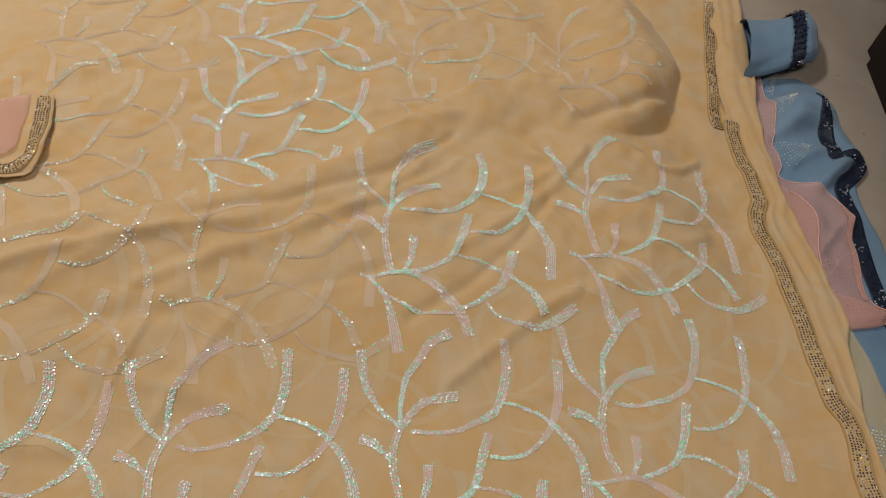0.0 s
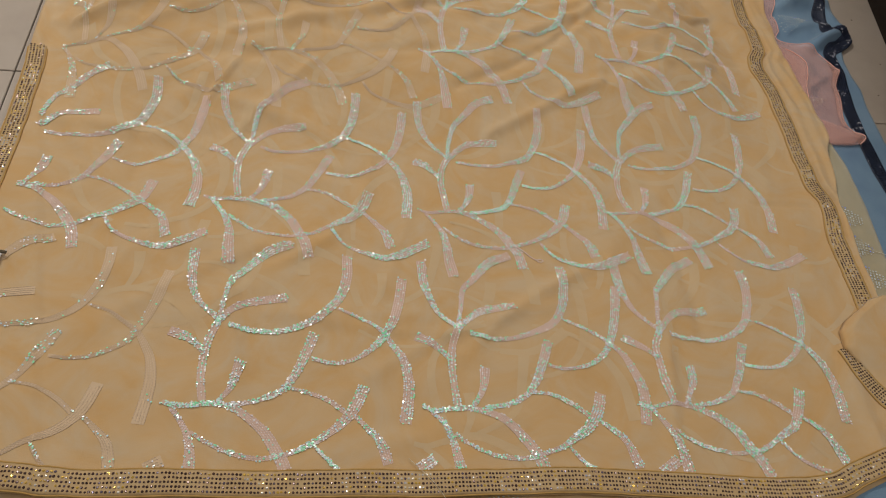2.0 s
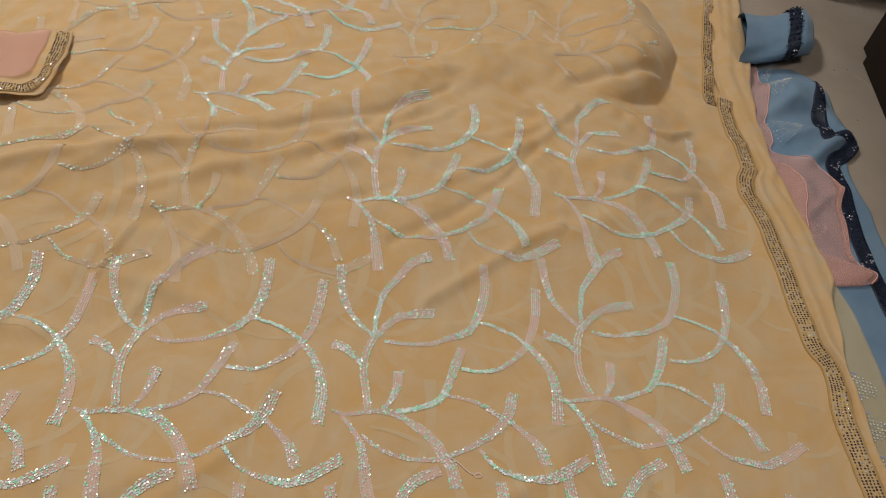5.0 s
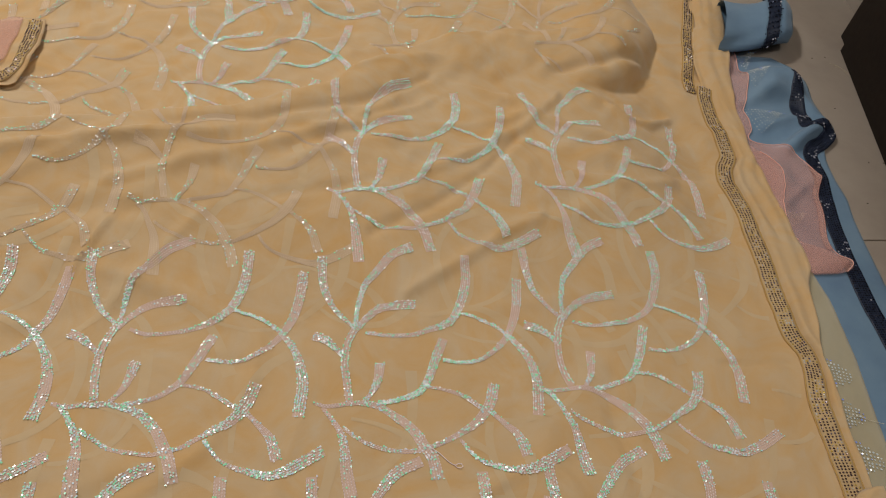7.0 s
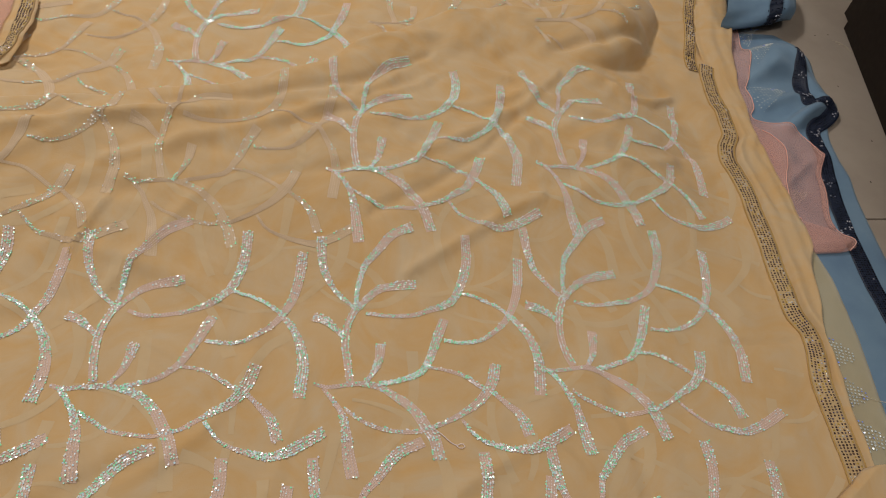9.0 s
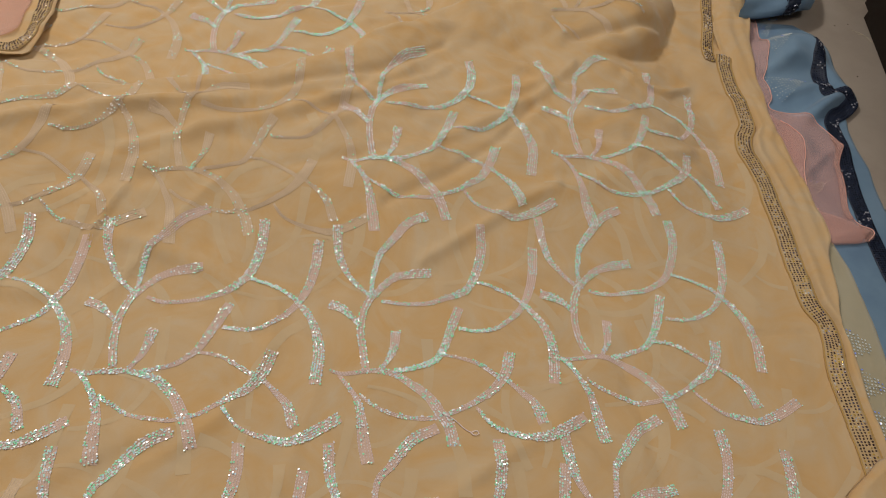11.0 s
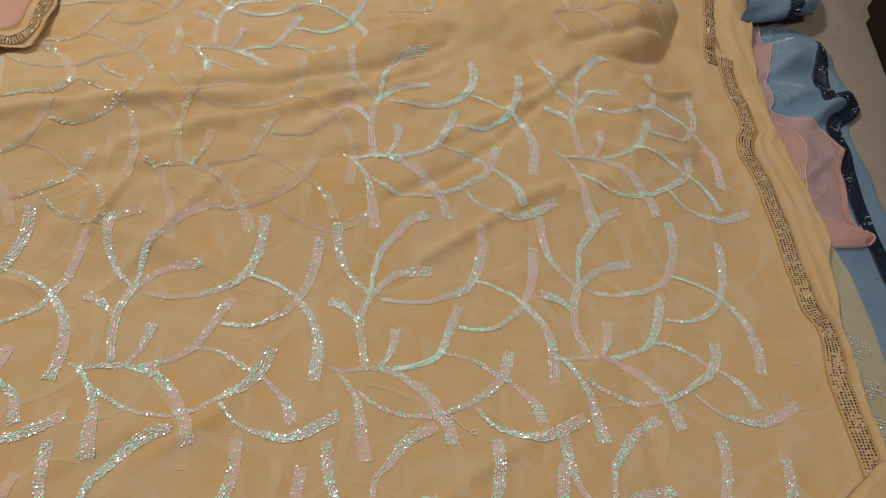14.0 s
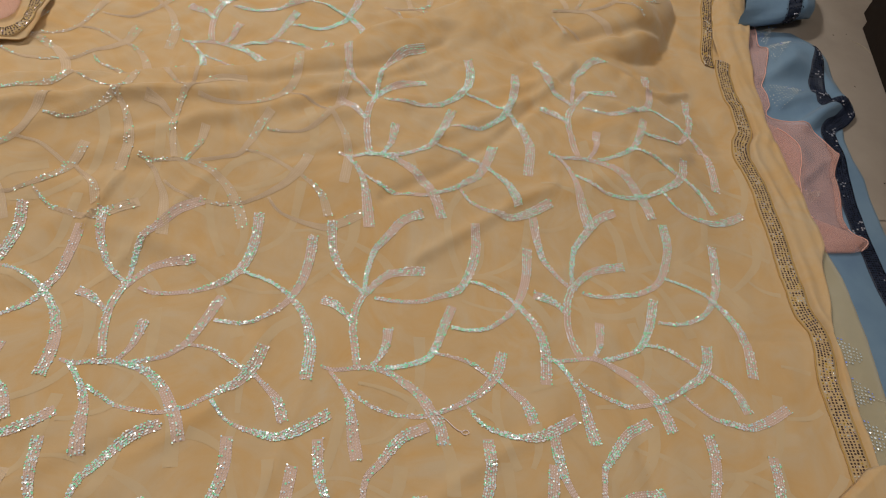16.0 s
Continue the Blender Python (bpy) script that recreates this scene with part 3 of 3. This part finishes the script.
sheet("sheer_edge", lambda y: layer_right(y) - 0.05, lambda y: interp(y, [0.0, 0.265, 0.445, 0.489, 0.536, 0.595, 0.647, 0.70], [0.60, 0.622, 0.652, 0.660, 0.664, 0.668, 0.662, 0.645]), 0.02, 0.70,
      lambda x, y: np.maximum(h_blue(x, y), 0.008) + 0.003 + 0.001 * waves(x, y, 8, 0.07), YELLOW_SHEER, saree, "single sheer layer over blue cloth", grain=0.005, thick=0.0006)


def flap_left(y):
    return interp(y, [0.10, 0.135, 0.163, 0.19, 0.222, 0.25, 0.27, 0.29, 0.31], [0.565, 0.538, 0.520, 0.508, 0.487, 0.492, 0.512, 0.545, 0.572])


def h_flap(x, y):
    u = np.clip((x - flap_left(y)) / 0.10, 0, 1)
    return np.maximum(h_yellow(x, y), 0.014) + 0.0015 + 0.013 * np.sqrt(np.clip(u * 6, 0, 1)) * (1 - 0.6 * u) * step(y, 0.16, 0.24) + 0.001 * waves(x, y, 4, 0.08)


sheet("turned_flap", flap_left, lambda y: interp(y, [0.10, 0.2, 0.31], [0.597, 0.603, 0.590]), 0.106, 0.305, h_flap, YELLOW, saree, "turned-over corner of the cloth", grain=0.004)


# ---------------------------------------------------------------- blue saree, pink scarf
blue = base("blue_saree", 0, 0, "dusty blue georgette saree with navy rhinestone border, crumpled on the floor", "saree")


def blue_right(y):
    return interp(y, [-0.4, 0.0, 0.5, 0.706, 0.754, 0.804, 0.85, 0.899, 0.93, 0.958, 0.985, 1.004, 1.052, 1.102, 1.163, 1.2], [0.74, 0.75, 0.77, 0.789, 0.795, 0.805, 0.806, 0.812, 0.822, 0.858, 0.868, 0.862, 0.861, 0.864, 0.862, 0.83])


sheet("cloth", lambda y: 0.40 + 0 * y, blue_right, -0.35, 1.20, h_blue, BLUE, blue, grain=0.005)
sheet("cloth", lambda y: interp(y, [-0.35, 0.03, 0.2], [-0.10, -0.03, 0.0]), lambda y: 0.405 + 0 * y, -0.35, 0.2, h_blue, BLUE, blue, grain=0.006)
NAVY_LINE = [(0.849, 1.137), (0.822, 1.076), (0.812, 1.027), (0.815, 0.990), (0.837, 0.982), (0.848, 0.968), (0.825, 0.944), (0.790, 0.921), (0.783, 0.892), (0.780, 0.858), (0.766, 0.811), (0.752, 0.749), (0.743, 0.695), (0.739, 0.656), (0.735, 0.603), (0.730, 0.45), (0.72, 0.1)]
NAVY_FRONT = [(0.0, -0.012), (0.133, 0.008), (0.22, 0.014), (0.30, 0.016), (0.40, 0.008)]
for line, wide, seed in ((NAVY_LINE, 0.026, 11), (NAVY_FRONT, 0.026, 12)):
    band = ribbon("border_band", line, wide, h_blue, NAVY, blue, "navy band set with black rhinestones")
    studs("rhinestone_work", line, wide * 0.8, 6, 0.0042, 0.0016, h_blue, BLACK_STONE, band, "closely set tiny black rhinestones", seed=seed, lift=0.002)

def pink_edge(y):
    return interp(y, [0.641, 0.645, 0.650, 0.660, 0.674, 0.685, 0.708, 0.744, 0.806, 0.853, 0.876, 0.907, 0.925, 0.938, 0.951, 0.970, 0.993, 1.016, 1.048, 1.115, 1.186, 1.242, 1.27],
                  [0.70, 0.724, 0.734, 0.739, 0.735, 0.722, 0.722, 0.734, 0.751, 0.775, 0.770, 0.755, 0.730, 0.690, 0.680, 0.694, 0.695, 0.693, 0.711, 0.731, 0.746, 0.755, 0.75])


def pink_fold_line(y):
    return interp(y, [0.641, 0.66, 0.685, 0.705, 0.72, 0.78, 0.82, 0.86, 0.90, 0.93], [0.705, 0.730, 0.715, 0.675, 0.66, 0.668, 0.690, 0.700, 0.695, 0.672])


pink = base("pink_scarf", 0, 0, "sheer salmon pink chiffon scarf lying over blue cloth", "scarf")
sheet("cloth", lambda y: layer_right(y) - 0.04, pink_edge, 0.642, 1.27, h_pink, PINK, pink, grain=0.004, thick=0.0008)
sheet("folded_layer", lambda y: layer_right(y) - 0.04, pink_fold_line, 0.643, 0.93, lambda x, y: h_pink(x, y) + 0.002, PINK, pink, "second layer of the chiffon folded over", grain=0.004, thick=0.0008)
sheet("turned_hem", lambda y: pink_edge(y) - 0.012, lambda y: pink_edge(y) - 0.001, 0.69, 0.87, lambda x, y: h_pink(x, y) + 0.002, PINK, pink, grain=0.003, thick=0.0008)
cord("rolled_hem", [(float(pink_edge(v)) - 0.0015, v) for v in np.arange(0.645, 1.26, 0.012)], 0.0008, h_pink, PINK_HEM, pink, lift=0.0004)
cord("rolled_hem", [(float(pink_fold_line(v)) - 0.001, v) for v in np.arange(0.71, 0.925, 0.012)], 0.0009, h_pink, PINK_HEM, pink, lift=0.0026)


def fan(parent, x, y, turn, size, height, material, lift=0.002, seed=1):
    """A leaf of sequin dashes that spreads like a wing."""
    rnd = np.random.RandomState(seed)
    spots = []
    for k in range(9):
        a = radians(turn + (k - 4) * 5)
        for r in np.arange(0.25, 1.0 - 0.05 * abs(k - 3), 0.06):
            spots.append((x + size * (r * math.cos(a) + 0.03 * k * math.sin(a)), y + size * (r * math.sin(a) - 0.09 * (k - 4))))
    spots = np.array(spots) + rnd.normal(0, 0.0003, (len(spots), 2))
    discs("sequin_leaf", spots, height(spots[:, 0], spots[:, 1]) + lift, 0.0013, 0.25, material, parent, "leaf of small silver sequins", rnd)


for i, (x, y, turn, size) in enumerate([(0.725, 1.165, 35, 0.085), (0.700, 1.085, 25, 0.085), (0.672, 0.985, 18, 0.11), (0.655, 0.755, 15, 0.06), (-0.07, 0.010, 20, 0.09), (0.065, 0.016, 15, 0.09), (0.16, 0.020, 15, 0.09)]):
    fan(blue, x, y, turn, size, h_blue, SILVER, seed=40 + i)
for i, (x, y) in enumerate([(0.604, 0.452), (0.594, 0.392), (0.588, 0.330)]):
    rnd = np.random.RandomState(60 + i)
    spots = np.array([(x + 0.0045 * u + 0.0012 * v, y + 0.005 * v - 0.0015 * u) for u in range(7) for v in range(9) if abs(v - 4) < 5 - 0.5 * u]) + rnd.normal(0, 0.0004, (sum(1 for u in range(7) for v in range(9) if abs(v - 4) < 5 - 0.5 * u), 2))
    discs("sequin_leaf", spots, 0.0125 + 0 * spots[:, 0], 0.0014, 0.15, SILVER, saree, "leaf of small pale sequins", rnd)


def roll(parent):
    """The end of the blue cloth rolled over on itself, with its border round the mouth."""
    def ring(x, grow=0.0):
        t = (x - 0.66) / 0.22
        cy, ry, rz = 1.268 + 0.15 * (x - 0.80), 0.072 + 0.006 * math.sin(t * 5) + grow, 0.032 + 0.004 * math.sin(t * 7 + 1) + grow
        if x > 0.862:
            ry, rz = ry * (1 - 4 * (x - 0.862)), rz * (1 - 10 * (x - 0.862))
        out = []
        for k in range(28):
            a = 2 * math.pi * k / 28
            w = 1 + 0.06 * math.sin(3 * a + 6 * t) + 0.03 * math.sin(7 * a + 9 * t)
            out.append((x + 0.36 * ry * math.cos(a), cy + ry * w * math.cos(a), 0.004 + rz + rz * w * math.sin(a)))
        return out

    def tube(name, x0, x1, n, grow, mat, cap, up, label=""):
        rows = [ring(x, grow) for x in np.linspace(x0, x1, n)]
        verts = [v for r in rows for v in r]
        faces = [(i * 28 + k, i * 28 + (k + 1) % 28, (i + 1) * 28 + (k + 1) % 28, (i + 1) * 28 + k) for i in range(n - 1) for k in range(28)]
        if cap:
            faces += [tuple(range((n - 1) * 28, n * 28))]
        return link(name, verts, faces, mat, up, label), rows

    tube("rolled_end", 0.725, 0.888, 30, 0.0, BLUE, True, parent, "rolled end of the blue cloth")
    band, rows = tube("border_band", 0.824, 0.850, 8, 0.0022, NAVY, False, parent, "navy band round the rolled end")
    p = np.array([v for r in rows for v in r])
    spots = np.repeat(p, 3, axis=0) + np.random.RandomState(7).uniform(-0.0035, 0.0035, (len(p) * 3, 3)) * (1, 1, 0.2)
    discs("rhinestone_work", spots[:, :2], spots[:, 2] + 0.0012, 0.0015, 0.4, BLACK_STONE, band, "closely set tiny black rhinestones", np.random.RandomState(8))


roll(blue)

# turned corner of the saree farther up, with its border, over a pink cloth
corner = base("yellow_corner_fold", 0, 0, "folded yellow cloth corner with rhinestone border on the saree", "cloth")


def h_corner(x, y):
    return np.maximum(h_yellow(x, y), 0.04) + 0.010 + 0.003 * np.sin(x * 70 + y * 30)


def corner_right(y):
    return interp(y, [0.983, 0.986, 0.992, 1.005, 1.03, 1.084, 1.129, 1.16, 1.5], [-0.565, -0.545, -0.528, -0.518, -0.510, -0.508, -0.512, -0.515, -0.52])


sheet("cloth", lambda y: -0.64 + 0 * y, corner_right, 0.984, 1.15, h_corner, YELLOW, corner, grain=0.005)
CORNER = [(-0.62, 1.001), (-0.572, 0.999), (-0.545, 1.006), (-0.528, 1.03), (-0.524, 1.084), (-0.528, 1.145)]
band = ribbon("border_band", CORNER, 0.020, h_corner, YELLOW_TRIM, corner, "yellow band set with small brown rhinestones")
studs("rhinestone_work", CORNER, 0.015, 5, 0.0040, 0.00155, h_corner, STONE, band, "closely set tiny brown rhinestones", seed=31, lift=0.002)
pink_fold = base("pink_cloth", 0, 0, "folded pink chiffon lying on the yellow cloth corner", "cloth")
sheet("cloth", lambda y: -0.635 + 0 * y, lambda y: interp(y, [1.02, 1.04, 1.10, 1.25], [-0.575, -0.553, -0.545, -0.548]), 1.022, 1.145, lambda x, y: h_corner(x, y) + 0.004 + 0.002 * np.sin(x * 120), PINK, pink_fold, grain=0.006)

# layers of hem that peep out under the front border
for drop, z0 in ((0.008, 0.007), (0.015, 0.003)):
    xs = np.linspace(-0.62, 0.47, 120)
    dip = drop * (0.7 + 0.5 * np.sin(xs * 9 + drop * 700))
    verts, faces = [], []
    for r in range(5):
        yy = hem_line(xs) - dip + 0.02 * r
        verts += list(np.column_stack([xs, yy, z0 + 0.0012 * np.sin(xs * 25 + r)]))
    for r in range(4):
        faces += [(r * 120 + i, r * 120 + i + 1, (r + 1) * 120 + i + 1, (r + 1) * 120 + i) for i in range(119)]
    lay = link("hem_layer", verts, faces, YELLOW, saree, "lower layer of the folded hem")
    m = lay.modifiers.new("thickness", "SOLIDIFY")
    m.thickness, m.offset = 0.0014, 0

# paper tag
tag = base("paper_tag", 0, 0, "white printed paper tag with a dark top edge on the cloth", "tag")
tag.matrix_world = pose(-0.640, 0.333, float(h_yellow(-0.62, 0.35)) + 0.0035, 0, -1, -12)
box("card", -0.05, 0.032, -0.035, 0.026, 0.0, 0.0012, PAPER, tag, bevel=0.0004)
box("edge_strip", -0.05, 0.036, 0.0262, 0.030, 0.0, 0.0022, CARD_EDGE, tag, bevel=0.0004)
for r in range(5):
    box("printed_bar", -0.04, 0.012 + 0.004 * (r % 3), 0.014 - 0.009 * r, 0.0165 - 0.009 * r, 0.0012, 0.0016, PRINT, tag, bevel=0)

# loose threads and lint
loose = base("loose_thread", 0, 0, "fine cream thread lying on the cloths", "thread")
cord("strand", [(0.590, 0.395), (0.604, 0.404), (0.618, 0.404), (0.634, 0.397), (0.652, 0.391)], 0.0004, lambda x, y: 0.0135 + 0 * x, LOOSE, loose)
knot = base("knotted_thread", 0, 0, "pale knotted thread end on the yellow cloth", "thread")
cord("strand", [(0.040, 0.392), (0.055, 0.384), (0.066, 0.372), (0.074, 0.366), (0.080, 0.369), (0.083, 0.364), (0.077, 0.362), (0.073, 0.367), (0.079, 0.366)], 0.0006, h_yellow, THREAD, knot, lift=0.0015)
hair = base("loose_thread", 0, 0, "fine cream thread lying across the hem", "thread")
cord("strand", [(-0.125, 0.082), (-0.10, 0.055), (-0.085, 0.030), (-0.08, 0.012)], 0.0003, lambda x, y: 0.0175 + 0 * x, LOOSE, hair)
rnd = np.random.RandomState(5)
for lx, ly in ((0.93, 1.21), (0.962, 1.215), (0.90, 0.90), (0.93, 0.90), (0.845, 0.80), (0.905, 1.05)):
    bm = bmesh.new()
    bmesh.ops.create_icosphere(bm, subdivisions=1, radius=0.0016)
    for v in bm.verts:
        v.co = v.co * rnd.uniform(0.6, 1.4)
        v.co.z = abs(v.co.z) * 0.6
        v.co += Vector((lx, ly, 0.0002))
    tagged(part("lint", bm, LINT), "speck of dark lint on the tile", "lint", "specks on the floor")
fluff = base("thread_tangle", 0, 0, "small tangle of pale threads beside the cabinet foot", "thread")
for k in range(3):
    cord("strand", [(0.962 + 0.004 * k, 1.195 - 0.006 * k), (0.975 + 0.003 * k, 1.188 - 0.004 * k), (0.986, 1.172 - 0.005 * k), (0.992, 1.165 - 0.008 * k)], 0.0003, lambda x, y: 0.001 + 0 * x, LOOSE, fluff)


# ---------------------------------------------------------------- furniture
cabinet = base("dark_cabinet", 0, 0, "dark brown lacquered wooden cabinet standing on the tiles", "cabinet")
cabinet.matrix_world = pose(1.0, 1.255, 0, 0, 0, -13)
box("body", 0.0, 0.62, -0.9, 0.0, 0.024, 0.62, DARK, cabinet, bevel=0.006)
box("plinth", 0.012, 0.60, -0.88, -0.012, 0.0, 0.024, DARK, cabinet, bevel=0.002)
bench = base("dark_bench", 0, 0, "low dark brown wooden bench farther along the floor", "bench")
bench.matrix_world = pose(1.003, 1.495, 0, 0, 0, -8)
box("body", 0.0, 1.3, 0.0, 0.6, 0.030, 0.40, DARK, bench, bevel=0.008)
for lx, ly in ((0.025, 0.02), (1.27, 0.02), (0.025, 0.57), (1.27, 0.57)):
    box("foot", lx - 0.02, lx + 0.02, ly - 0.02, ly + 0.02, 0.0, 0.030, DARK, bench, bevel=0.004)

# ---------------------------------------------------------------- floor tiles, last
SIZE = 0.80
tile_meshes = {}
columns = [(-3.08 + SIZE * k, SIZE) for k in range(4)] + [(0.12, 0.2)] + [(0.32 + SIZE * k, SIZE) for k in range(4)]
for left, wide in columns:
    for k in range(-5, 4):
        if wide not in tile_meshes:
            ob = box("tile", -wide / 2 + 0.001, wide / 2 - 0.001, -SIZE / 2 + 0.001, SIZE / 2 - 0.001, -0.012, 0.0, TILE, floor, bevel=0.0008)
            tile_meshes[wide] = ob.data
        else:
            ob = new("tile", tile_meshes[wide])
            ob.parent = floor
        ob.location = (left + wide / 2, 0.718 + SIZE * (k + 0.5), 0)
